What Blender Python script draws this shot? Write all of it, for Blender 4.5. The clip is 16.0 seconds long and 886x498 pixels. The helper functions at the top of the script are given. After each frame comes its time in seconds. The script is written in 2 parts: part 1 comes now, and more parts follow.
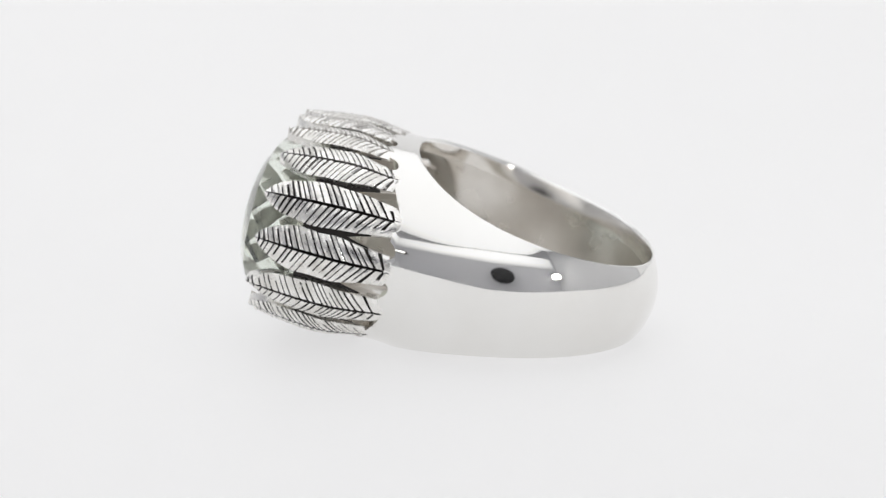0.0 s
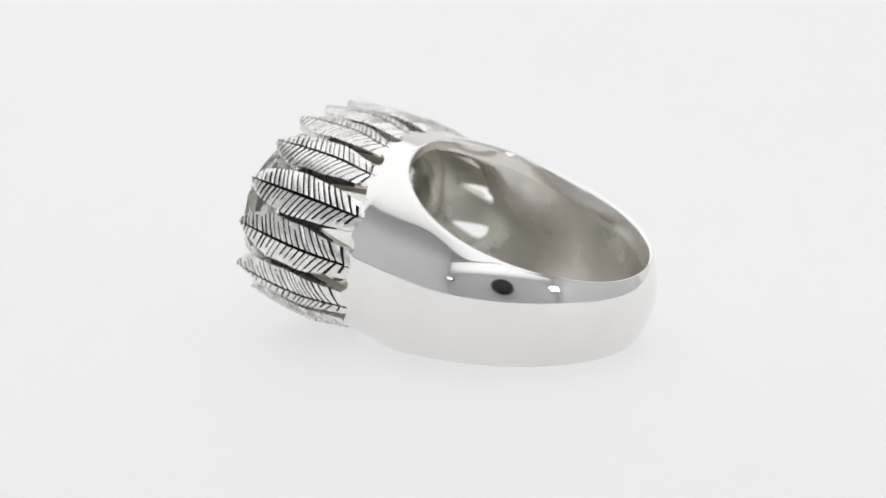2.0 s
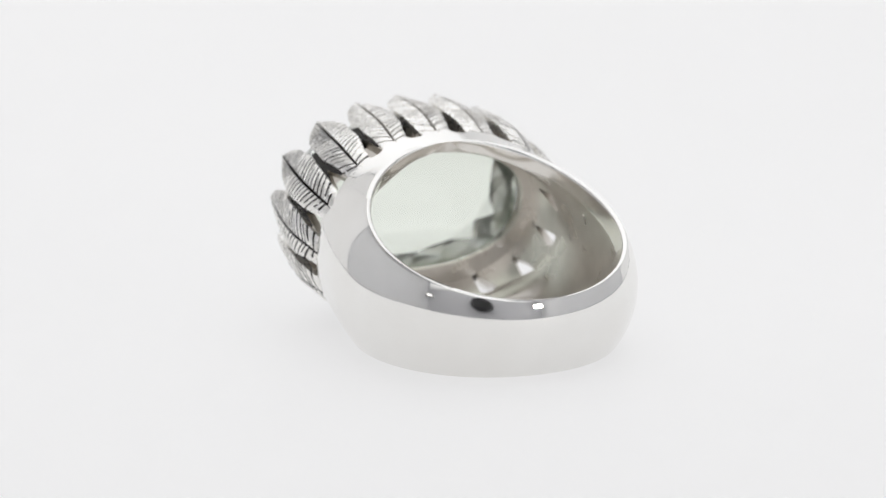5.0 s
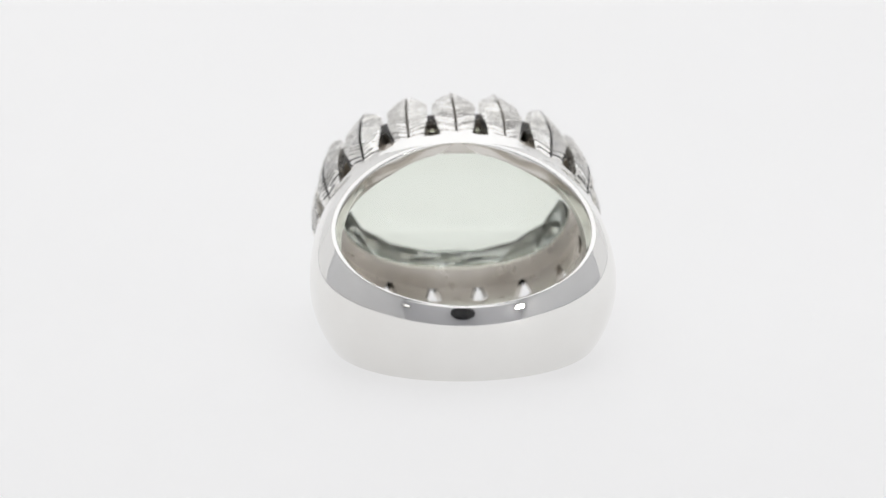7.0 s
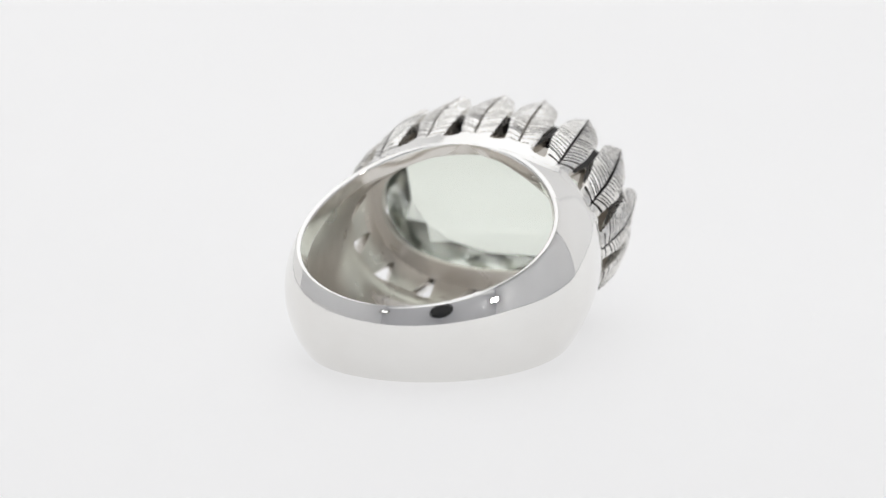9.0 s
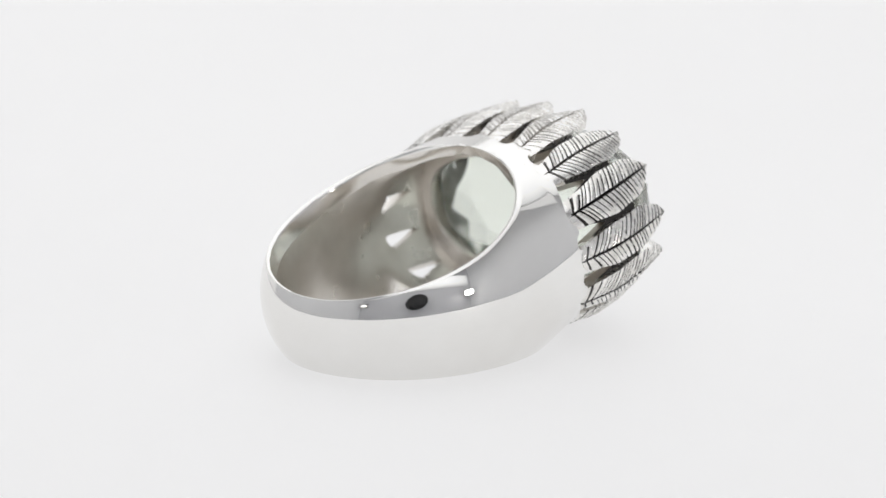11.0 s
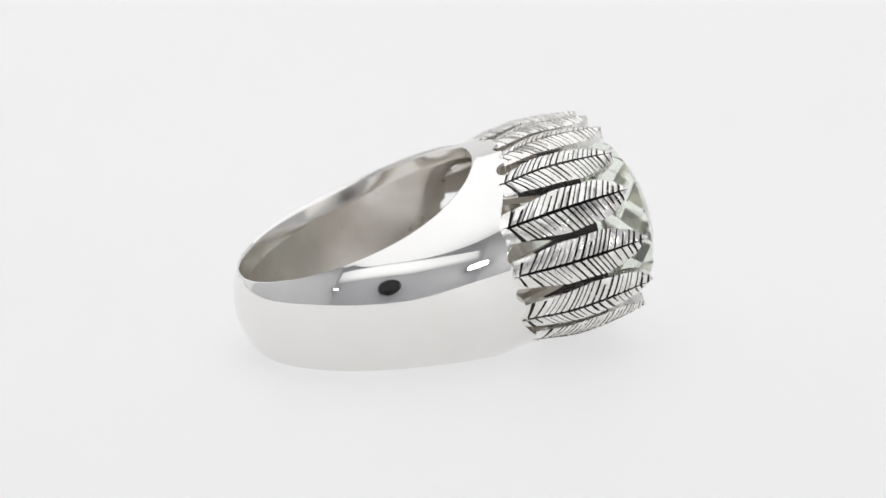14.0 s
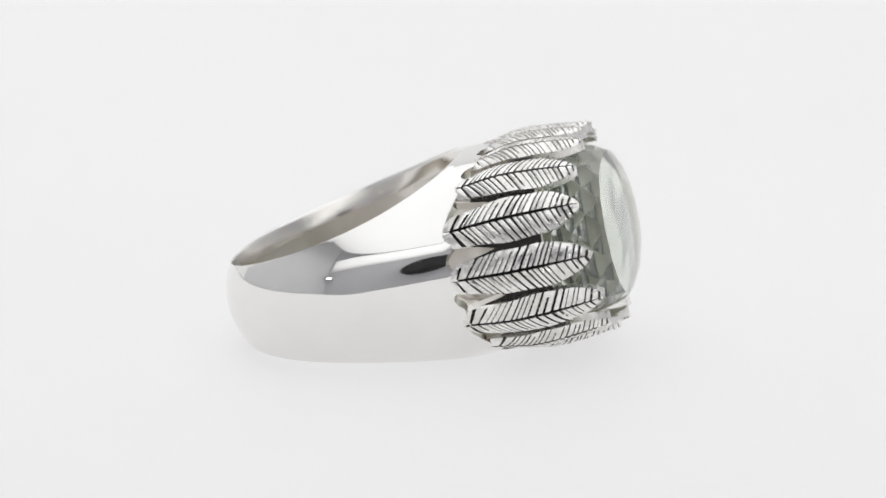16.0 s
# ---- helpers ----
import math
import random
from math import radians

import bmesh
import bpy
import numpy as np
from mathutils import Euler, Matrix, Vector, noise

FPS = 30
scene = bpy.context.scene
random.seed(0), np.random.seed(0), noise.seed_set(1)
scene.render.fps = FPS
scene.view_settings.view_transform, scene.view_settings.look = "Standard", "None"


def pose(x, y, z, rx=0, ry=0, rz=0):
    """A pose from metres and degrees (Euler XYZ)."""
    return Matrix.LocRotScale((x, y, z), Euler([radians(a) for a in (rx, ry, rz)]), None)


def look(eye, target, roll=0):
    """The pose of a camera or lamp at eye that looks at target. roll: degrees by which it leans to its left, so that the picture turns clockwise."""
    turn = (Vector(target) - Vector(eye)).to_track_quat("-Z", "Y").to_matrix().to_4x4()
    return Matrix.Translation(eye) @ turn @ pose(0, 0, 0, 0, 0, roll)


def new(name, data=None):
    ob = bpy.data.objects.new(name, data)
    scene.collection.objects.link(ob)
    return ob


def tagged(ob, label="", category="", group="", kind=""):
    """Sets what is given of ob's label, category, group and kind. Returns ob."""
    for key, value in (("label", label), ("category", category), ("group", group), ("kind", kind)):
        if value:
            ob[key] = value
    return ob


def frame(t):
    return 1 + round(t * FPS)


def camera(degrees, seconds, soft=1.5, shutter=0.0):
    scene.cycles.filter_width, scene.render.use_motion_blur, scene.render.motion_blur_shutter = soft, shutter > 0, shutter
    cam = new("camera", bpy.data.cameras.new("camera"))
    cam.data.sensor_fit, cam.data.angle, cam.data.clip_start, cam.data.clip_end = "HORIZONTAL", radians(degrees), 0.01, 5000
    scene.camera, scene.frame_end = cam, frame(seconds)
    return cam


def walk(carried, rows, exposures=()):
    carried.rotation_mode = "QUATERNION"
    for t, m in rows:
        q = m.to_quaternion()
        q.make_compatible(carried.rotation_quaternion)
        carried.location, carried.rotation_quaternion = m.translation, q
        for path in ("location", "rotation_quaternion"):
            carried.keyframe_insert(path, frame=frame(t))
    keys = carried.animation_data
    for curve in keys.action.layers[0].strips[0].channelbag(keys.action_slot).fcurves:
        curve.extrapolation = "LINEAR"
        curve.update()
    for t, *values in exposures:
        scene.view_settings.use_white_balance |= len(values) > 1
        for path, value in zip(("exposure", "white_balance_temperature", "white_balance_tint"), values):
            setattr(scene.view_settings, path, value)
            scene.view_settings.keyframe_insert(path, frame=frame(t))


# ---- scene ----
MM = 0.001

# ---- camera: a macro lens that stands still 36 cm from the ring ----
FOV, DIST, ELEV = 11.17, 360.0, 12.86
LIFT = 6.86
cam = camera(FOV, 16.0, soft=1.5)
_e = radians(ELEV)
EYE = Vector((0, -DIST * math.cos(_e), DIST * math.sin(_e) + LIFT)) * MM
AIM = Vector((0.09, -0.405 * math.sin(_e), LIFT + 0.405 * math.cos(_e))) * MM
walk(cam, [(0.0, look(EYE, AIM, -0.73)), (16.0, look(EYE, AIM, -0.73))], exposures=[(0.0, -0.25), (16.0, -0.25)])
cam.data.dof.use_dof = True
cam.data.dof.focus_distance = 0.351
cam.data.dof.aperture_fstop = 33

# ---- world and lights ----
world = bpy.data.worlds.new("studio")
scene.world = world
world.use_nodes = True
world.node_tree.nodes["Background"].inputs[0].default_value = (0.55, 0.56, 0.58, 1)
world.node_tree.nodes["Background"].inputs[1].default_value = 0.3


# ---- materials ----
def material(name, base, rough=0.5, metal=0.0, **more):
    mat = bpy.data.materials.new(name)
    mat.use_nodes = True
    b = mat.node_tree.nodes["Principled BSDF"]
    b.inputs["Base Color"].default_value = (*base, 1)
    b.inputs["Roughness"].default_value = rough
    b.inputs["Metallic"].default_value = metal
    for key, value in more.items():
        b.inputs[key.replace("_", " ")].default_value = value
    return mat


def grain(mat, scale, rough_lo, rough_hi, bump=0.0, stretch=(1, 1, 1), tint=None, tint_scale=None, bump_dist=0.00002):
    """Noise at two scales on roughness, height and colour, sized in the thing's own metres."""
    nt = mat.node_tree
    n, l = nt.nodes, nt.links
    b = n["Principled BSDF"]
    tc = n.new("ShaderNodeTexCoord")
    mp = n.new("ShaderNodeMapping")
    mp.inputs["Scale"].default_value = stretch
    l.new(tc.outputs["Object"], mp.inputs["Vector"])
    fine = n.new("ShaderNodeTexNoise")
    fine.inputs["Scale"].default_value = scale
    fine.inputs["Detail"].default_value = 6
    l.new(mp.outputs["Vector"], fine.inputs["Vector"])
    coarse = n.new("ShaderNodeTexNoise")
    coarse.inputs["Scale"].default_value = tint_scale or scale / 12
    coarse.inputs["Detail"].default_value = 3
    l.new(tc.outputs["Object"], coarse.inputs["Vector"])
    mix = n.new("ShaderNodeMath")
    mix.operation = "MULTIPLY"
    l.new(fine.outputs["Fac"], mix.inputs[0])
    l.new(coarse.outputs["Fac"], mix.inputs[1])
    rr = n.new("ShaderNodeMapRange")
    rr.inputs["From Min"].default_value, rr.inputs["From Max"].default_value = 0.12, 0.42
    rr.inputs["To Min"].default_value, rr.inputs["To Max"].default_value = rough_lo, rough_hi
    l.new(mix.outputs[0], rr.inputs["Value"])
    l.new(rr.outputs["Result"], b.inputs["Roughness"])
    if tint:
        cr = n.new("ShaderNodeMix")
        cr.data_type = "RGBA"
        cr.inputs["A"].default_value = b.inputs["Base Color"].default_value
        cr.inputs["B"].default_value = (*tint, 1)
        tr = n.new("ShaderNodeMapRange")
        tr.inputs["From Min"].default_value, tr.inputs["From Max"].default_value = 0.4, 0.65
        l.new(coarse.outputs["Fac"], tr.inputs["Value"])
        l.new(tr.outputs["Result"], cr.inputs["Factor"])
        l.new(cr.outputs["Result"], b.inputs["Base Color"])
    if bump:
        bp = n.new("ShaderNodeBump")
        bp.inputs["Strength"].default_value = bump
        bp.inputs["Distance"].default_value = bump_dist
        l.new(fine.outputs["Fac"], bp.inputs["Height"])
        l.new(bp.outputs["Normal"], b.inputs["Normal"])
    return mat


M_SILVER = grain(material("polished_silver", (0.87, 0.865, 0.845), 0.05, 1.0), 700, 0.03, 0.10, 0.05, (1, 1, 0.12), (0.84, 0.83, 0.805), 90)
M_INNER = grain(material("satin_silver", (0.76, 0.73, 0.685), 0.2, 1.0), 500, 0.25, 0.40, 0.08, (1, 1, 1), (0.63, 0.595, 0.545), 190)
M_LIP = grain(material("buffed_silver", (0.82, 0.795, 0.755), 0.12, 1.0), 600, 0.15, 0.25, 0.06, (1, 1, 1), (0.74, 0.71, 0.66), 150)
M_LEAF = grain(material("carved_silver", (0.92, 0.91, 0.885), 0.2, 1.0), 2500, 0.18, 0.38, 0.3, (1, 1, 1), (0.76, 0.745, 0.71), 700)
M_OXIDE = grain(material("oxidised_silver", (0.035, 0.032, 0.030), 0.5, 0.6), 2500, 0.35, 0.6, 0.3)
M_WORN = grain(material("worn_oxide", (0.50, 0.48, 0.45), 0.4, 0.95), 2500, 0.3, 0.5, 0.3)
M_HALF = grain(material("half_worn_oxide", (0.14, 0.133, 0.124), 0.45, 0.85), 2500, 0.32, 0.55, 0.3)
M_MARK = grain(material("stamped_silver", (0.67, 0.64, 0.595), 0.36, 1.0), 900, 0.35, 0.5, 0.1)
M_STONE = material("pale_green_quartz", (0.94, 0.985, 0.91), 0.01, 0.0, IOR=1.47, Transmission_Weight=0.94)
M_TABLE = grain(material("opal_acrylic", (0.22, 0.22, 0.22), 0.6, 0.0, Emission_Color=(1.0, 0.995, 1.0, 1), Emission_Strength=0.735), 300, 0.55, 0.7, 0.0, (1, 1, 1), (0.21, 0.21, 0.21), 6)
# Both tent cloths carry an added emission to lift the greys mirrored in the silver.
M_GREY_GLOW = grain(material("glowing_grey_cloth", (0.62, 0.62, 0.64), 0.9, 0.0, Emission_Color=(0.98, 0.985, 1.0, 1), Emission_Strength=0.03), 900, 0.85, 0.95, 0.2, (1, 1, 1), (0.59, 0.59, 0.61), 5)
M_PALE_GLOW = grain(material("glowing_pale_cloth", (0.72, 0.72, 0.73), 0.9, 0.0, Emission_Color=(0.98, 0.985, 1.0, 1), Emission_Strength=0.12), 900, 0.85, 0.95, 0.2, (1, 1, 1), (0.69, 0.69, 0.70), 5)
M_SOFTBOX = material("softbox_diffuser", (0.45, 0.45, 0.45), 0.8, 0.0, Emission_Color=(0.985, 0.99, 1.0, 1), Emission_Strength=1.1)


def fading_glow(mat, axes, edge, middle):
    """A diffuser lit from behind: brighter in the middle, weaker towards its rim. axes: (axis, centre, half length)."""
    nt = mat.node_tree
    n, l = nt.nodes, nt.links
    tc = n.new("ShaderNodeTexCoord")
    sep = n.new("ShaderNodeSeparateXYZ")
    l.new(tc.outputs["Object"], sep.inputs[0])
    powers = []
    for axis, mid, half in axes:
        a = n.new("ShaderNodeMath")
        a.operation = "SUBTRACT"
        a.inputs[1].default_value = mid
        l.new(sep.outputs[axis], a.inputs[0])
        d = n.new("ShaderNodeMath")
        d.operation = "DIVIDE"
        d.inputs[1].default_value = half
        l.new(a.outputs[0], d.inputs[0])
        p = n.new("ShaderNodeMath")
        p.operation = "POWER"
        p.inputs[1].default_value = 4.0
        l.new(d.outputs[0], p.inputs[0])
        powers.append(p)
    add = n.new("ShaderNodeMath")
    l.new(powers[0].outputs[0], add.inputs[0])
    l.new(powers[1].outputs[0], add.inputs[1])
    mr = n.new("ShaderNodeMapRange")
    mr.inputs["From Min"].default_value, mr.inputs["From Max"].default_value = 0.05, 0.95
    mr.inputs["To Min"].default_value, mr.inputs["To Max"].default_value = middle, edge
    l.new(add.outputs[0], mr.inputs["Value"])
    l.new(mr.outputs["Result"], n["Principled BSDF"].inputs["Emission Strength"])


fading_glow(M_SOFTBOX, (("X", 0.0, 0.25), ("Y", 0.045, 0.60)), 0.5, 1.04)
M_FRONT = material("front_diffuser", (0.45, 0.45, 0.45), 0.8, 0.0, Emission_Color=(0.985, 0.99, 1.0, 1), Emission_Strength=1.0)
fading_glow(M_FRONT, (("X", 0.0, 0.42), ("Z", 0.112, 0.112)), 0.34, 1.0)
M_LAMP = material("lamp_glow", (0.9, 0.9, 0.9), 0.5, 0.0, Emission_Color=(1.0, 0.98, 0.94, 1), Emission_Strength=25.0)
M_LAMP_DIM = material("lamp_glow_dim", (0.9, 0.9, 0.9), 0.5, 0.0, Emission_Color=(1.0, 0.99, 0.97, 1), Emission_Strength=1.6)
M_BLACK = grain(material("black_plastic", (0.012, 0.012, 0.013), 0.4), 1500, 0.3, 0.5, 0.1)
M_GLASS = material("coated_lens_glass", (0.008, 0.008, 0.010), 0.03)


def mesh_from(name, verts, faces, mats, index=None, smooth=True, sharp=None):
    me = bpy.data.meshes.new(name)
    me.from_pydata([tuple(v) for v in verts], [], faces)
    for m in mats:
        me.materials.append(m)
    if index is not None:
        me.polygons.foreach_set("material_index", index)
    me.polygons.foreach_set("use_smooth", [smooth] * len(me.polygons))
    bm = bmesh.new()
    bm.from_mesh(me)
    bmesh.ops.remove_doubles(bm, verts=bm.verts, dist=1e-6)
    bmesh.ops.recalc_face_normals(bm, faces=bm.faces)
    if sharp:
        for e in bm.edges:
            if len(e.link_faces) == 2 and e.calc_face_angle(0) > radians(sharp):
                e.smooth = False
    bm.to_mesh(me)
    bm.free()
    return me


def child(name, me, parent, label=""):
    ob = new(name, me)
    ob.parent = parent
    return tagged(ob, label) if label else ob


def box(bm, x0, x1, y0, y1, z0, z1):
    r = bmesh.ops.create_cube(bm, size=1)
    for v in r["verts"]:
        v.co = Vector(((x0 + x1) / 2 + v.co.x * (x1 - x0), (y0 + y1) / 2 + v.co.y * (y1 - y0), (z0 + z1) / 2 + v.co.z * (z1 - z0))) * MM
    return r["verts"]


def from_bm(name, bm, mat, parent=None, label="", bevel=0.0):
    if bevel:
        bmesh.ops.bevel(bm, geom=bm.edges[:], offset=bevel * MM, segments=2, affect="EDGES")
    me = bpy.data.meshes.new(name)
    bm.to_mesh(me)
    bm.free()
    me.materials.append(mat)
    ob = new(name, me)
    if parent:
        ob.parent = parent
    if label:
        tagged(ob, label)
    return ob


# ---- the studio: light table with its sweep, grey tent, overhead softbox ----
TABLE_HALF, TABLE_FRONT = 170, -130


def light_table():
    """One opal sheet: flat under the ring, swept up behind it."""
    prof = [(TABLE_FRONT, 0), (-30, 0), (0, 0), (150, 0), (430, 0)]
    prof += [(430 + 120 * math.sin(a), 120 - 120 * math.cos(a)) for a in np.linspace(0.1, math.pi / 2, 14)]
    prof += [(550, 300), (550, 700)]
    verts, faces = [], []
    for y, z in prof:
        verts += [(-TABLE_HALF * MM, y * MM, z * MM), (TABLE_HALF * MM, y * MM, z * MM)]
    k = len(prof)
    for i, (y, z) in enumerate(prof):
        a, b = prof[max(i - 1, 0)], prof[min(i + 1, k - 1)]
        d = Vector((b[0] - a[0], b[1] - a[1])).normalized()
        y2, z2 = y + d.y * 4, z - d.x * 4
        verts += [(-TABLE_HALF * MM, y2 * MM, z2 * MM), (TABLE_HALF * MM, y2 * MM, z2 * MM)]
    for i in range(k - 1):
        faces.append((2 * i, 2 * i + 1, 2 * i + 3, 2 * i + 2))
        j = 2 * k + 2 * i
        faces.append((j, j + 2, j + 3, j + 1))
        faces += [(2 * i, 2 * i + 2, j + 2, j), (2 * i + 1, j + 1, j + 3, 2 * i + 3)]
    faces += [(0, 2 * k, 2 * k + 1, 1), (2 * k - 2, 2 * k - 1, 4 * k - 1, 4 * k - 2)]
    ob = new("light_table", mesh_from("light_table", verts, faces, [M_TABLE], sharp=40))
    return tagged(ob, "white opal acrylic light table swept up into a seamless backdrop", "light table", kind="structure")


light_table()


def table_edging():
    """Thin dark edging along the front and both sides of the flat part."""
    bm = bmesh.new()
    box(bm, -TABLE_HALF - 2.5, TABLE_HALF + 2.5, TABLE_FRONT - 2.5, TABLE_FRONT - 0.3, -6, 0.6)
    box(bm, -TABLE_HALF - 2.5, -TABLE_HALF - 0.3, TABLE_FRONT, 430, -6, 0.6)
    box(bm, TABLE_HALF + 0.3, TABLE_HALF + 2.5, TABLE_FRONT, 430, -6, 0.6)
    tagged(from_bm("trim", bm, M_BLACK), "thin black edging of the light table", "trim", kind="structure")


table_edging()


def tent_wall(name, x0, x1, y0, y1, z0, z1, label, mat=M_GREY_GLOW):
    bm = bmesh.new()
    box(bm, x0, x1, y0, y1, z0, z1)
    ob = from_bm(name, bm, mat, bevel=0.5)
    return tagged(ob, label, "wall", kind="structure")


# The cloth pieces glow by material: sides and roof more than front and floor.
tent_wall("wall_front", -370, 370, -428, -420, -40, 700, "dim grey cloth front wall of the studio tent, faint glow added")
tent_wall("wall_west", -378, -370, -428, 560, -40, 700, "pale grey cloth side wall of the studio tent, glow added", M_PALE_GLOW)
tent_wall("wall_east", 370, 378, -428, 560, -40, 700, "pale grey cloth side wall of the studio tent, glow added", M_PALE_GLOW)
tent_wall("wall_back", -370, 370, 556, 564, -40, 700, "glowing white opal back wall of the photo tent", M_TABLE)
tent_wall("floor", -378, 378, -428, 566, -50, -40, "grey cloth under the light table, faint glow added")
tent_wall("ceiling", -378, 378, -428, 566, 700, 708, "pale grey cloth roof of the studio tent, glow added", M_PALE_GLOW)


def oval_plan(a, b, p, n=2.5):
    c, s = math.cos(p), math.sin(p)
    return (a * math.copysign(abs(c) ** (2 / n), c), b * math.copysign(abs(s) ** (2 / n), s))


SOFT_X, SOFT_Y = 250, 455


def softbox():
    root = tagged(new("softbox"), "large white overhead softbox with a black rim", "softbox")
    root.location = (0, 0.0, 0.31)
    for name, grow, z0, z1, mat in (("diffuser", 0, 0, 2, M_SOFTBOX), ("housing", 6, 2.5, 60, M_BLACK)):
        outline = [oval_plan(SOFT_X + grow, SOFT_Y + grow, 2 * math.pi * i / 72, 5.0) for i in range(72)]
        verts = [(x * MM, (y + 45) * MM, z * MM) for z in (z0, z1) for x, y in outline]
        faces = [tuple(range(71, -1, -1)), tuple(range(72, 144))]
        faces += [(i, (i + 1) % 72, 72 + (i + 1) % 72, 72 + i) for i in range(72)]
        child(name, mesh_from(name, verts, faces, [mat], sharp=40), root)


softbox()


def side_panel(x):
    """An upright white diffuser along the rear half of a side wall."""
    root = tagged(new("diffuser_panel"), "upright white glowing diffuser panel in a thin pale frame", "diffuser panel", group="side diffusers")
    root.location = (x * MM, 0.38, -0.04)
    bm = bmesh.new()
    box(bm, -2, 2, -160, 160, 6, 660)
    from_bm("diffuser", bm, M_TABLE, root, bevel=0.5)
    for name, dims in (("frame", (-164, -160.5, 0, 666)), ("frame", (160.5, 164, 0, 666)), ("frame", (-160, 160, 0, 5.5)), ("frame", (-160, 160, 660.5, 666))):
        bm = bmesh.new()
        box(bm, -4, 4, *dims)
        from_bm(name, bm, M_PALE_GLOW, root, bevel=0.8)


side_panel(-364)
side_panel(364)


def front_panel():
    """A wide diffuser high on the front wall, above the lens."""
    root = tagged(new("diffuser_panel"), "wide white glowing diffuser panel hung on the front wall", "diffuser panel")
    root.location = (0, -0.414, 0.195)
    bm = bmesh.new()
    box(bm, -345, 345, -3, 0, 0, 112)
    from_bm("diffuser", bm, M_FRONT, root, bevel=0.5)
    bm = bmesh.new()
    box(bm, -348, 348, -5.5, -3.2, -2, 113)
    from_bm("backing", bm, M_GREY_GLOW, root, bevel=0.5)


front_panel()


def led_lamp(x, y, z, w, h, glow, label):
    """A small square lamp facing the ring: black case, glowing front."""
    root = tagged(new("lamp"), label, "lamp")
    root.matrix_world = look(Vector((x, y, z)) * MM, (0, 0, 0.008))
    bm = bmesh.new()
    box(bm, -w / 2 - 6, w / 2 + 6, -h / 2 - 6, h / 2 + 6, 1, 24)
    from_bm("housing", bm, M_BLACK, root, bevel=2)
    bm = bmesh.new()
    box(bm, -w / 2, w / 2, -h / 2, h / 2, -2, 0.5)
    from_bm("front_panel", bm, glow, root, bevel=0.8)


led_lamp(318, -380, 120, 50, 36, M_LAMP, "small bright lamp with a black case")
led_lamp(-330, -395, 130, 40, 20, M_LAMP_DIM, "small dim lamp with a black case")


def photo_lens():
    """The taking lens: black barrel and dark glass just behind the eye."""
    root = tagged(new("camera_lens"), "black camera lens with dark coated front glass", "camera lens")
    back = (EYE - AIM).normalized()
    root.matrix_world = look(EYE + back * 0.004, AIM)
    for name, r0, r1, z0, z1, mat in (("barrel", 42.0, 52.0, -1.0, 50.0, M_BLACK), ("front_glass", 0.0, 42.0, 1.0, 3.0, M_GLASS)):
        prof = [(r0, z0), (r1, z0), (r1, z1), (r0, z1)]
        verts, faces, n = [], [], 48
        for i in range(n):
            a = 2 * math.pi * i / n
            verts += [(r * math.cos(a) * MM, r * math.sin(a) * MM, z * MM) for r, z in prof]
        for i in range(n):
            for j in range(4):
                p, q = 4 * i, 4 * ((i + 1) % n)
                faces.append((p + j, p + (j + 1) % 4, q + (j + 1) % 4, q + j))
        child(name, mesh_from(name, verts, faces, [mat], sharp=30), root)


photo_lens()


# ---- the ring, in millimetres: x to the stone, z along the finger ----
HEAD_A, HEAD_B, HEAD_N = 11.13, 7.92, 2.3
HOLE_X, HOLE_R = -9.0, 9.87
WIDE_X, WIDE_R, BACK_LEN = -7.7, 12.05, 12.3
RIM_BACK, RIM_SAG, RIM_SWAY, RIM_FLAT = 3.2, 0.61, 0.25, 0.45
LIP, LIP_DEEP = 0.34, 1.15
LEAF_LEN, LEAVES = 11.3, 16
ARCH = 2.9
SPIN = 11.12
TILT, TURN_0 = 12.53, 8.82
OFFSET = (1.814, 2.367)


def oval(a, b, p, n=HEAD_N):
    c, s = math.cos(p), math.sin(p)
    return (a * math.copysign(abs(c) ** (2 / n), c), b * math.copysign(abs(s) ** (2 / n), s))


# The head's outline by arc length, from the top (z up) through +y round to the top again.
_dense = [oval(HEAD_A, HEAD_B, math.pi / 2 - 2 * math.pi * i / 4000) for i in range(4001)]
_arc = np.concatenate([[0], np.cumsum(np.hypot(*np.diff(np.array(_dense), axis=0).T))])
GIRTH = float(_arc[-1])
_dn = np.array(_dense)


def around(s):
    """Point and outward normal on the head's outline at arc length s."""
    s = s % GIRTH
    y, z = np.interp(s, _arc, _dn[:, 0]), np.interp(s, _arc, _dn[:, 1])
    d = 0.25
    y0, z0 = np.interp((s - d) % GIRTH, _arc, _dn[:, 0]), np.interp((s - d) % GIRTH, _arc, _dn[:, 1])
    y1, z1 = np.interp((s + d) % GIRTH, _arc, _dn[:, 0]), np.interp((s + d) % GIRTH, _arc, _dn[:, 1])
    t = np.array([y1 - y0, z1 - z0])
    t /= np.linalg.norm(t)
    return np.array([y, z]), np.array([-t[1], t[0]])


def leaf_base(y):
    """Where the leaves start along x: an arch round the finger hole."""
    return ARCH * max(0.0, 1 - (abs(y) / 10.0) ** 2) ** 1.1


def hole_half(x):
    return math.sqrt(max(0.0, HOLE_R ** 2 - (x - HOLE_X) ** 2)) if x < HOLE_X + HOLE_R else 0.0


def outer_half(x):
    """Half width of the band's outline at its equator: widest at the shoulders."""
    if x < WIDE_X:
        return WIDE_R * math.sqrt(max(0.0, 1 - ((x - WIDE_X) / BACK_LEN) ** 2))
    return max(HEAD_A, WIDE_R - 0.0156 * (x - WIDE_X) ** 2)


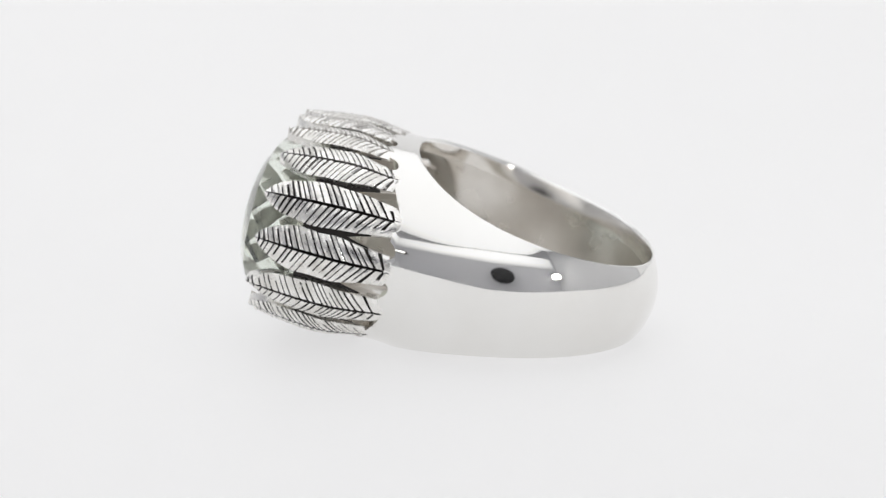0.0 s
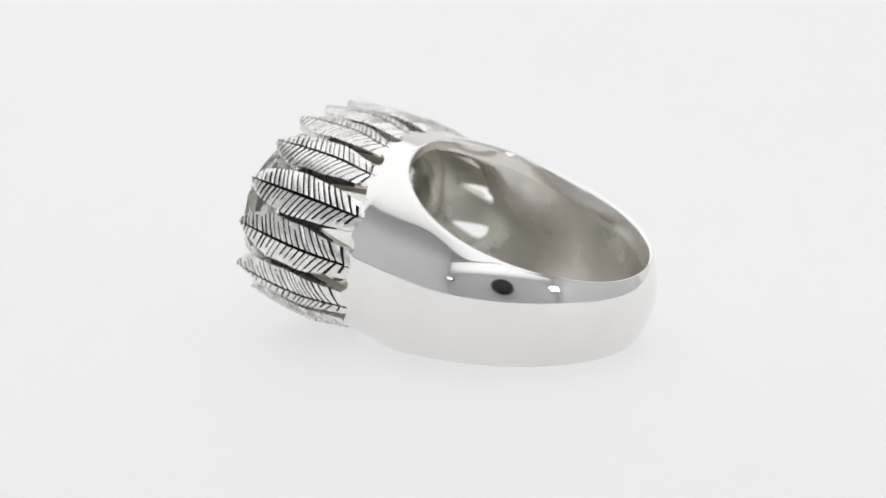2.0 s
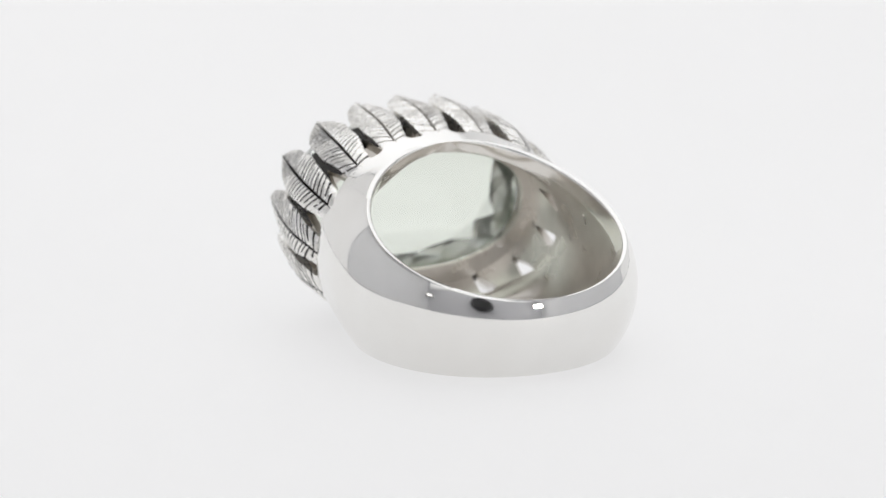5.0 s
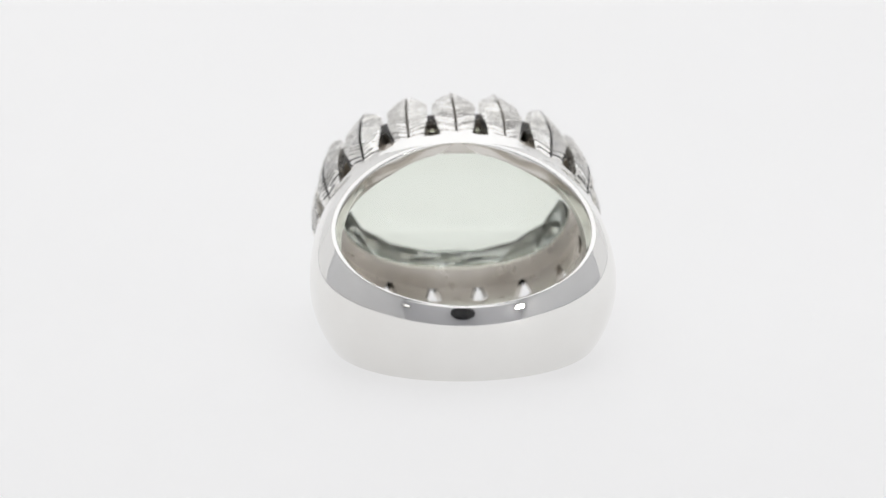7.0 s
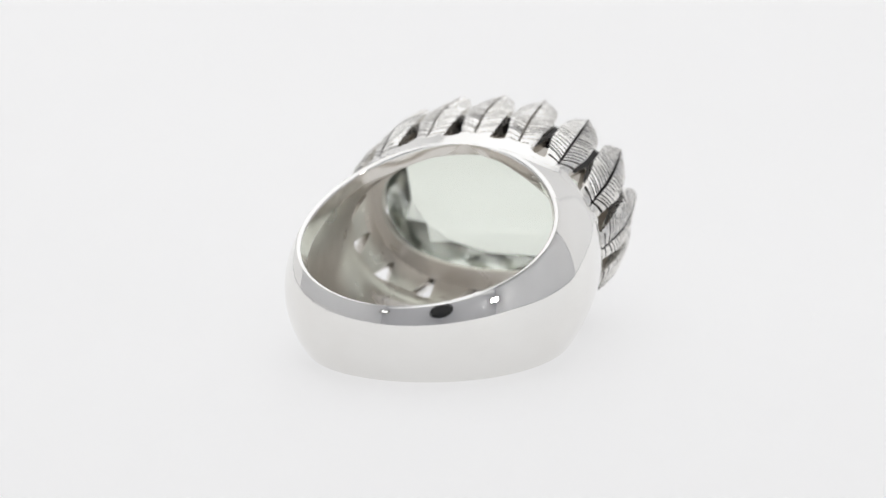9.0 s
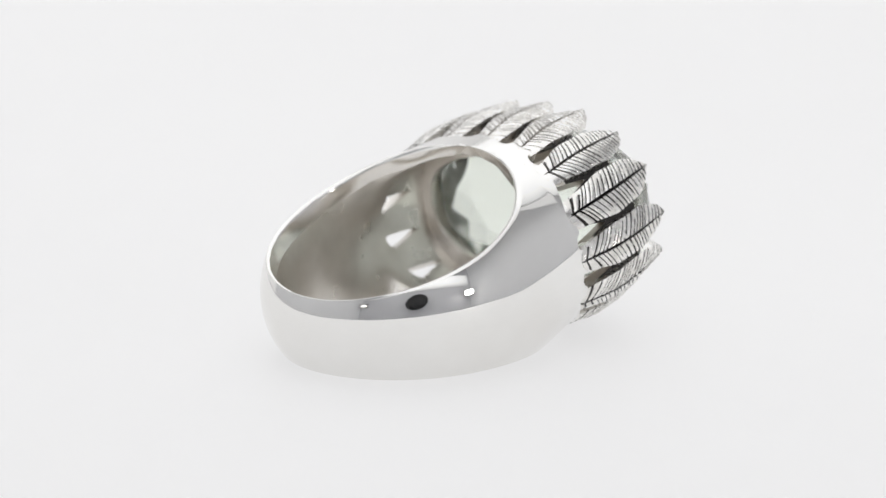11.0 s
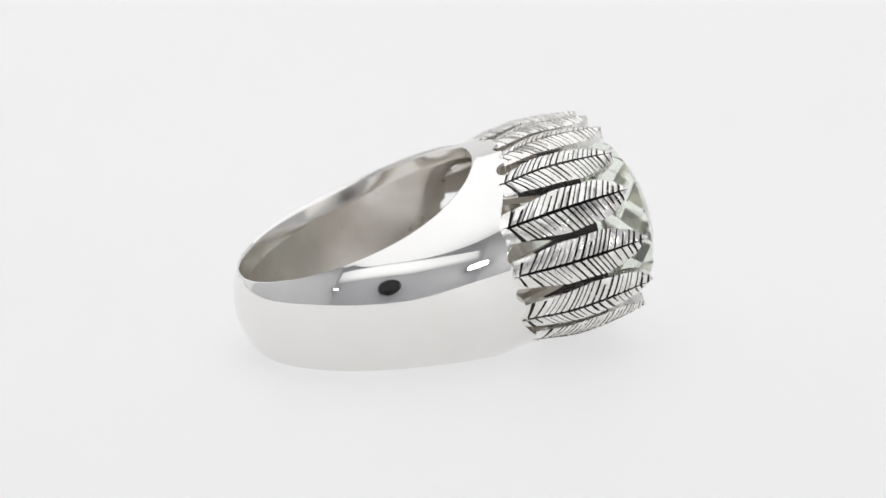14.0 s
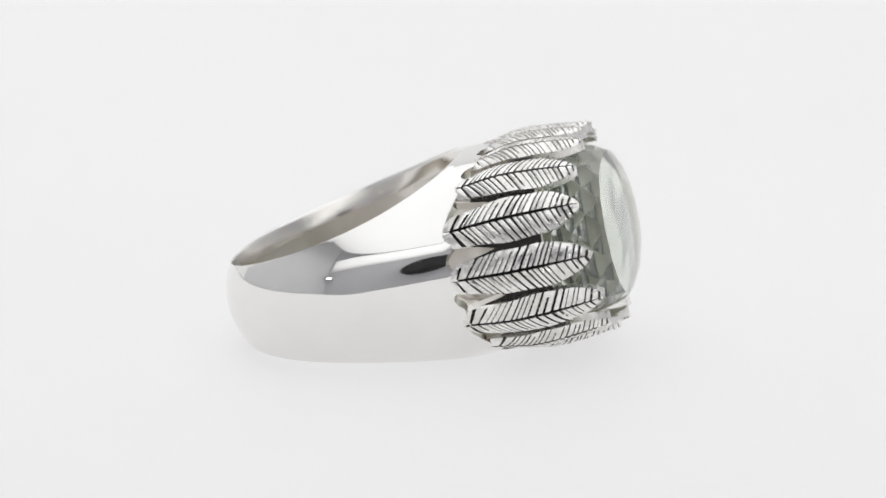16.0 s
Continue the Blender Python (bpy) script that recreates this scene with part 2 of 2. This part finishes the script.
def outer_reach(cb, sb):
    """Distance from the hole's centre to that outline in the direction (cb, sb), round the back."""
    d = (HOLE_X - WIDE_X) / BACK_LEN
    A, B, C = (cb / BACK_LEN) ** 2 + (sb / WIDE_R) ** 2, 2 * d * cb / BACK_LEN, d * d - 1
    return (-B + math.sqrt(B * B - 4 * A * C)) / (2 * A)


def rim_z(x):
    """Height of the rim: from the narrow back to the head."""
    k = min(1.0, max(0.0, (x - HOLE_X + HOLE_R) / (2 * HOLE_R)))
    return RIM_BACK + (HEAD_B - RIM_BACK) * k - RIM_SAG * 4 * k * (1 - k) - RIM_SWAY * 6 * k * (1 - k) * (2 * k - 1)


def body_height(x, half, reach, n):
    """Height of the oval that meets the hole's edge at the rim."""
    k = min(0.98, reach / half)
    return rim_z(x) / (1 - k ** n) ** (1 / n)


def rim_angle(half, reach, n):
    """Angle on the oval at which it meets the hole's edge."""
    k = min(0.9999, reach / half)
    return math.asin(k ** (n / 2))


def lip_in(depth):
    """How far the rounded lip narrows the hole below its rim."""
    return LIP * (1 - max(0.0, 1 - depth / LIP_DEEP) ** 1.25)


def smoothstep(a, b, x):
    k = min(1.0, max(0.0, (x - a) / (b - a)))
    return k * k * (3 - 2 * k)


def scallop(s):
    """Where the band ends under and between the leaves, at arc length s."""
    (y, z), nrm = around(s)
    d = abs((s / (GIRTH / LEAVES)) % 1.0 - 0.5) * GIRTH / LEAVES
    cut = SLOT_END * math.sqrt(max(0.0, 1 - (d / SLOT_HALF) ** 2)) if d < SLOT_HALF else 0.0
    return leaf_base(y) + 0.3 - cut


SLOT_END, SLOT_HALF, SLOT_LEN, WALL = 0.6, 0.82, 3.6, 1.0


def band_mesh():
    """Quarter grids mirrored four ways: radial rows round the back, straight rows from the hole's middle to the head."""
    NW = 4 * 18
    q = GIRTH / 4
    ss = np.linspace(0, q, NW + 1)
    heads = [around(s)[0] for s in ss]
    # the superellipse angle of each column, from the top (0) to the side (90 degrees)
    ps = []
    for y, z in heads:
        ps.append(math.atan2((max(0.0, y) / HEAD_A) ** (HEAD_N / 2), (max(0.0, z) / HEAD_B) ** (HEAD_N / 2)))

    def columns(xs):
        out = []
        for j, x in enumerate(xs):
            n = 2.0 + (HEAD_N - 2.0) * smoothstep(HOLE_X, 0, x)
            uh, half = hole_half(x), outer_half(x)
            flat = RIM_FLAT * min(1.0, uh / 2.0)
            p0 = rim_angle(half, uh + flat, n) if uh > 0 else 0.0
            tall = body_height(x, half, uh + flat, n)
            if j < 4:
                z0 = tall * max(0.0, math.cos(p0)) ** (2 / n)
                k = min(1.0, uh / 2.0)
                if k > 0:
                    u, z = ((uh, z0 - 0.22 * k), (uh + flat * 0.12, z0 - 0.07 * k), (uh + flat * 0.3, z0 - 0.01 * k), (uh + flat * 0.9, z0))[j]
                else:
                    p = ps[j]
                    u, z = half * math.sin(p) ** (2 / n), tall * math.cos(p) ** (2 / n)
            else:
                p = p0 + (math.pi / 2 - p0) * (ps[j] / (math.pi / 2))
                u, z = half * math.sin(p) ** (2 / n), tall * max(0.0, math.cos(p)) ** (2 / n)
            out.append(np.array([x, u, z]))
        return out

    def inside(x, j, top):
        w, p = j / NW, ps[j]
        uh, zr = hole_half(x), top
        ui = HOLE_R + (HEAD_A - WALL - HOLE_R) * smoothstep(HOLE_X, 0, x)
        A = np.array([x, uh + (ui - uh) * math.sin(w * math.pi / 2) - lip_in(zr * w), zr * (1 - w)])
        B = np.array([x, (HEAD_A - WALL) * math.sin(p) ** (2 / HEAD_N), (HEAD_B - WALL) * max(0.0, math.cos(p)) ** (2 / HEAD_N)])
        end = HOLE_X + HOLE_R
        k = smoothstep(-2.5, 2.0, x) * (1 if x > end else min(1, 4 * w))
        if x > end:
            k = max(k, smoothstep(end, end + 0.8, x))
        return A * (1 - k) + B * k

    def rim_top(x):
        return rim_z(x) - 0.22 * min(1.0, hole_half(x) / 2.0)

    outer, inner = [], []
    for b in np.linspace(math.pi, math.pi / 2, 48)[:-1]:
        cb, sb = math.cos(b), math.sin(b)
        half = outer_reach(cb, sb)
        flat = 0.22 + (RIM_FLAT - 0.22) * sb ** 2
        p0 = rim_angle(half, HOLE_R + flat, 2.0)
        tall = body_height(HOLE_X + HOLE_R * cb, half, HOLE_R + flat, 2.0)
        z0 = tall * math.cos(p0)
        prof = [(HOLE_R, z0 - 0.22), (HOLE_R + flat * 0.12, z0 - 0.07), (HOLE_R + flat * 0.3, z0 - 0.01), (HOLE_R + flat * 0.9, z0)]
        for p in ps[4:]:
            q2 = p0 + (math.pi / 2 - p0) * p / (math.pi / 2)
            prof.append((half * math.sin(q2), tall * max(0.0, math.cos(q2))))
        outer.append([np.array([HOLE_X + u * cb, u * sb, z]) for u, z in prof])
        deep = [(HOLE_R - lip_in(prof[0][1] * j / NW), prof[0][1] * (1 - j / NW)) for j in range(NW + 1)]
        inner.append([np.array([HOLE_X + u * cb, u * sb, z]) for u, z in deep])
    edge = [scallop(s) for s in ss]
    stop = [min(HOLE_X + HOLE_R, leaf_base(y) - 1.1) for y, z in heads]
    for b in np.linspace(math.pi / 2, 0, 44):
        k = math.cos(b)
        xs = [HOLE_X + k * (st - HOLE_X) for st in stop]
        outer.append(columns(xs))
        inner.append([inside(x, j, rim_top(x)) for j, x in enumerate(xs)])
    for t in (0.12, 0.25, 0.4, 0.55, 0.7, 0.85, 1.0):
        xs = [st + (e - st) * t for st, e in zip(stop, edge)]
        outer.append(columns(xs))
        inner.append([inside(x, j, rim_top(x)) for j, x in enumerate(xs)])
    verts, faces, index = [], [], []
    for sy in (1, -1):
        for sz in (1, -1):
            ids = []
            for grid in (outer, inner):
                g = []
                for row in grid:
                    g.append(list(range(len(verts), len(verts) + len(row))))
                    verts += [(p[0] * MM, p[1] * sy * MM, p[2] * sz * MM) for p in row]
                ids.append(g)
            for which, g in enumerate(ids):
                for i in range(len(g) - 1):
                    for j in range(NW):
                        f = (g[i][j], g[i + 1][j], g[i + 1][j + 1], g[i][j + 1])
                        faces.append(f if (sy * sz > 0) != bool(which) else f[::-1])
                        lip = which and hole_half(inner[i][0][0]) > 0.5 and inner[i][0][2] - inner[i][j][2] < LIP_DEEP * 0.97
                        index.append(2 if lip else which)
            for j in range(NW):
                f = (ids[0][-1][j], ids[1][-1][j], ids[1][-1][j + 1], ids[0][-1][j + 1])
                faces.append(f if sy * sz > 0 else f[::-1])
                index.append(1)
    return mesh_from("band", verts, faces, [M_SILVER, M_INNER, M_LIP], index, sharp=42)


def gallery_mesh():
    """The thin wall behind the leaves that seats the stone, open in teardrops between the leaf bases."""
    verts, faces, index = [], [], []
    pitch = GIRTH / LEAVES
    NX, NS = 30, 8
    for k in range(LEAVES):
        c = k * pitch
        grids = []
        for inset in (0.25, WALL + 0.03):
            g = []
            for i in range(NX + 1):
                t = i / NX
                row = []
                for j in range(NS + 1):
                    v = -1 + 2 * j / NS
                    (yb, zb), nb = around(c + v * pitch / 2)
                    x = leaf_base(yb) - 1.25 + (7.3 - leaf_base(yb) + 1.25) * t
                    along = x - leaf_base(yb)
                    slot = SLOT_HALF * (max(0.0, 1 - along / SLOT_LEN) ** 0.8 if along > 0 else math.sqrt(max(0.0, 1 - (along / SLOT_END) ** 2)))
                    (y, z), nrm = around(c + v * (pitch / 2 - slot))
                    taper = 1 - 0.02 * max(0, x / LEAF_LEN) ** 2
                    verts.append((x * MM, (y * taper - nrm[0] * inset) * MM, (z * taper - nrm[1] * inset) * MM))
                    row.append(len(verts) - 1)
                g.append(row)
            grids.append(g)
        o, n = grids
        for i in range(NX):
            for j in range(NS):
                faces.append((o[i][j], o[i + 1][j], o[i + 1][j + 1], o[i][j + 1]))
                index.append(1 if i / NX > 0.34 else 0)
                faces.append((n[i][j], n[i][j + 1], n[i + 1][j + 1], n[i + 1][j]))
                index.append(0)
            if i / NX < 0.65:
                for j in (0, NS):
                    faces.append((o[i][j], o[i + 1][j], n[i + 1][j], n[i][j]))
                    index.append(0)
        for j in range(NS):
            faces.append((o[-1][j], n[-1][j], n[-1][j + 1], o[-1][j + 1]))
            faces.append((o[0][j], o[0][j + 1], n[0][j + 1], n[0][j]))
            index += [0, 0]
    # the ledge on which the stone sits
    seat = [(4.85, HEAD_A - WALL, HEAD_B - WALL), (4.95, 9.3, 5.2), (5.1, 9.2, 5.1), (5.3, 9.2, 5.1), (5.38, HEAD_A - WALL, HEAD_B - WALL)]
    first, turns = len(verts), 96
    for i in range(turns):
        for x, a, b in seat:
            y, z = oval(a, b, 2 * math.pi * i / turns)
            verts.append((x * MM, y * MM, z * MM))
    for i in range(turns):
        p, q = first + 5 * i, first + 5 * ((i + 1) % turns)
        for j in range(4):
            faces.append((p + j, p + j + 1, q + j + 1, q + j))
            index.append(0)
    return mesh_from("gallery", verts, faces, [M_INNER, M_OXIDE], index, sharp=42)


def leaf_mesh(k, rng):
    """One feather-like leaf laid on the head's outline: two vanes of raised barbs, a dark rib and dark cuts."""
    centre = GIRTH * k / LEAVES
    length = LEAF_LEN + rng.uniform(-0.35, 0.25)
    wide = GIRTH / LEAVES * 0.445 * rng.uniform(0.96, 1.04)
    lean = rng.uniform(-0.12, 0.12)
    barbs = 21
    sub = (0.0, 0.13, 0.5, 0.87, 1.0)
    nv = 9
    verts, faces, index = [], [], []

    def width(t):
        grow = 0.70 + 0.30 * math.sin(min(1, t / 0.42) * math.pi / 2)
        tip = max(0.0, 1 - max(0.0, (t - 0.5) / 0.5) ** 2.5) ** 0.8
        return wide * grow * tip * (1 + 0.03 * math.sin(t * 17 + wob))

    wob = rng.uniform(0, 6)
    (yc, zc), _ = around(centre)
    x_base = leaf_base(yc) - 0.3

    def put(t, v, h):
        hw = width(t)
        x = t * length * 0.96 + 0.95 * abs(v) * hw * (1 - 0.7 * t) * (0.35 + 0.65 * smoothstep(0, 0.14, t)) + 0.02
        x = x_base + x * (length - x_base) / length
        s = centre + v * hw + lean * (t - 0.3) * 2
        (y, z), nrm = around(s)
        kx = (x / LEAF_LEN)
        taper, close = 1 - 0.095 * max(0, kx) ** 2, 1 - 0.07 * max(0, kx) ** 2
        along = min(1, max(0, (x - x_base) / (length - x_base)))
        low = 0.36 + 0.12 * (z / HEAD_B) ** 2
        lift = -low + (low + 0.02) * smoothstep(-0.05, 0.42, along) + 0.22 * math.sin(along * math.pi) ** 1.2
        o = h + lift
        verts.append((x * MM, (y * taper + nrm[0] * o) * MM, (z * close + nrm[1] * o) * MM))
        return len(verts) - 1

    ts = []
    marks = np.cumsum([0] + [rng.uniform(0.65, 1.35) for _ in range(barbs)])
    marks = marks / marks[-1]
    for b in range(barbs):
        thick = rng.uniform(0.45, 1.7)
        for q in sub[:-1]:
            q3 = {0.13: 0.12 * thick, 0.87: 1 - 0.12 * thick}.get(q, q)
            ts.append((marks[b] + (marks[b + 1] - marks[b]) * q3, q, b))
    ts.append((1.0, 0.0, barbs))
    for side in (1, -1):
        rows, under = [], []
        ph = rng.uniform(0, 0.4) / barbs
        reach = [rng.uniform(0.92, 1.1) if rng.random() > 0.25 else rng.uniform(0.6, 0.9) for _ in range(barbs + 1)]
        swell = [rng.uniform(0.02, 0.09) for _ in range(barbs + 1)]
        for t, q, b in ts:
            t2 = min(1.0, max(0.0, t + (ph if 0 < t < 0.97 else 0)))
            row = []
            for j in range(nv):
                v = j / (nv - 1)
                cut = q in (0.0,)
                h = 0.42 * (1 - 0.55 * v ** 2.2)
                if j == 0:
                    h -= 0.30
                elif cut and 0.02 < t < 0.985 and v < reach[b]:
                    h -= 0.16 * (1 - 0.4 * v)
                elif q == 0.5:
                    h += swell[b] * (1 - 0.5 * v)
                vv = v if j else 0.0
                if j == 1:
                    vv = 0.07
                row.append(put(t2, side * max(vv, 0.0), h))
            rows.append(row)
            under.append([put(t2, side * 1.0, -0.45), put(t2, side * 0.0, -0.65)])
        for i in range(len(rows) - 1):
            q0, q1 = ts[i][1], ts[i + 1][1]
            dark_row = (q0 == 0.0 or (q1 == 0.0)) and 0 < i < len(rows) - 2
            for j in range(nv - 1):
                faces.append((rows[i][j], rows[i + 1][j], rows[i + 1][j + 1], rows[i][j + 1]))
                index.append(1 if j == 0 or (dark_row and j / (nv - 1) < reach[ts[i][2] if q0 == 0.0 else ts[i + 1][2]] - 0.06 and rng.random() > 0.05) else 0)
            faces.append((rows[i][-1], rows[i + 1][-1], under[i + 1][0], under[i][0]))
            index.append(0)
            faces.append((under[i][0], under[i + 1][0], under[i + 1][1], under[i][1]))
            index.append(2)
        faces.append(tuple(rows[0]) + (under[0][0], under[0][1]))
        index.append(0)
    worn = min(k, LEAVES - k)
    dark = M_WORN if worn <= 1 else (M_HALF if worn == 2 else M_OXIDE)
    return mesh_from("leaf", verts, faces, [M_LEAF, dark, M_INNER], index, sharp=35)


def stone_mesh():
    """Cushion oval with a stepped crown, a broad low dome for a table, and a shallow pavilion."""
    levels = [(13.3, 0.0, 0.0, 1, 0), (13.24, 2.2, 1.4, 16, 0.5), (13.0, 4.4, 2.85, 16, 0.5), (12.58, 6.6, 4.25, 16, 0.5), (11.9, 8.3, 5.5, 16, 0.5), (10.7, 9.0, 6.0, 16, 0), (9.5, 9.45, 6.35, 16, 0.5), (8.3, 9.75, 6.5, 16, 0),
              (7.9, 9.75, 6.5, 64, 0), (6.9, 9.6, 6.35, 64, 0), (6.3, 9.4, 6.1, 64, 0), (5.9, 8.5, 5.45, 64, 0), (5.65, 6.8, 4.3, 64, 0), (5.5, 4.4, 2.8, 64, 0), (5.42, 0, 0, 1, 0)]
    verts, faces, rings = [], [], []
    for x, a, b, n, off in levels:
        ring = []
        for i in range(n):
            y, z = oval(a, b, 2 * math.pi * (i + off) / n) if n > 1 else (0, 0)
            verts.append((x * MM, y * MM, z * MM))
            ring.append(len(verts) - 1)
        rings.append((ring, off))
    for (r0, o0), (r1, o1) in zip(rings, rings[1:]):
        if len(r0) == 1:
            faces += [(r0[0], r1[i], r1[(i + 1) % 16]) for i in range(16)]
        elif len(r1) == 1:
            faces += [(r1[0], r0[(i + 1) % len(r0)], r0[i]) for i in range(len(r0))]
        elif len(r0) < len(r1):
            for i in range(16):
                a, b, w = r0[i], r0[(i + 1) % 16], [r1[(4 * i + m) % 64] for m in range(5)]
                faces += [(a, w[0], w[1]), (a, w[1], w[2]), (a, w[2], b), (b, w[2], w[3]), (b, w[3], w[4])]
        elif o0 == o1:
            m = len(r0)
            faces += [(r0[i], r1[i], r1[(i + 1) % m], r0[(i + 1) % m]) for i in range(m)]
        else:
            for i in range(16):
                if o0 > o1:
                    faces += [(r0[i], r1[i], r1[(i + 1) % 16]), (r0[i], r1[(i + 1) % 16], r0[(i + 1) % 16])]
                else:
                    faces += [(r0[i], r1[i], r0[(i + 1) % 16]), (r1[i], r1[(i + 1) % 16], r0[(i + 1) % 16])]
    me = mesh_from("stone", verts, faces, [M_STONE], sharp=9)
    bm = bmesh.new()
    bm.from_mesh(me)
    for e in bm.edges:
        if all(v.co.x < 7.7 * MM for v in e.verts) or max(v.co.x for v in e.verts) > 12.2 * MM:
            e.smooth = True
    bm.to_mesh(me)
    bm.free()
    return me


def ring():
    root = tagged(new("ring"), "polished silver ring with carved leaves and a pale green stone", "ring")
    a, t = radians(TURN_0), radians(TILT)
    h = Vector((math.sin(a), math.cos(a), 0))
    ex = h * math.cos(t) + Vector((0, 0, math.sin(t)))
    ez = -h * math.sin(t) + Vector((0, 0, math.cos(t)))
    ey = ez.cross(ex)
    lay = Matrix((ex, ey, ez)).transposed().to_4x4()
    band = child("band", band_mesh(), root, "mirror-polished domed silver band widening to the shoulders")
    stone = child("stone", stone_mesh(), root, "pale green faceted oval quartz")
    gallery = child("gallery", gallery_mesh(), root, "dull silver gallery wall with teardrop openings")
    rng = random.Random(5)
    parts = [band, stone, gallery]
    bm = bmesh.new()
    for i, (w, h) in enumerate(((0.5, 0.9), (0.25, 0.9), (0.5, 0.9), (0.6, 0.7), (0.3, 0.9))):
        x = -8.0 + i * 0.8
        box(bm, x - w / 2, x + w / 2, 9.74, 9.84, 0.5, 0.5 + h)
    mark = from_bm("hallmark", bm, M_MARK, root, "faint stamped hallmark bars inside the band")
    parts.append(mark)
    for k in range(LEAVES):
        parts.append(child("leaf", leaf_mesh(k, rng), root, "carved silver leaf with blackened herringbone cuts"))
    low = min((lay @ v.co).z for ob in parts for v in ob.data.vertices)
    lay = Matrix.Translation((OFFSET[0] * MM, OFFSET[1] * MM, -low)) @ lay
    for ob in parts:
        ob.matrix_local = lay
    return root


RING = ring()


def motions():
    """The ring turns evenly on the table, clockwise seen from above."""
    rows = [(t, pose(0, 0, 0, 0, 0, -SPIN * (t - 8.0))) for t in range(17)]
    walk(RING, rows)


motions()
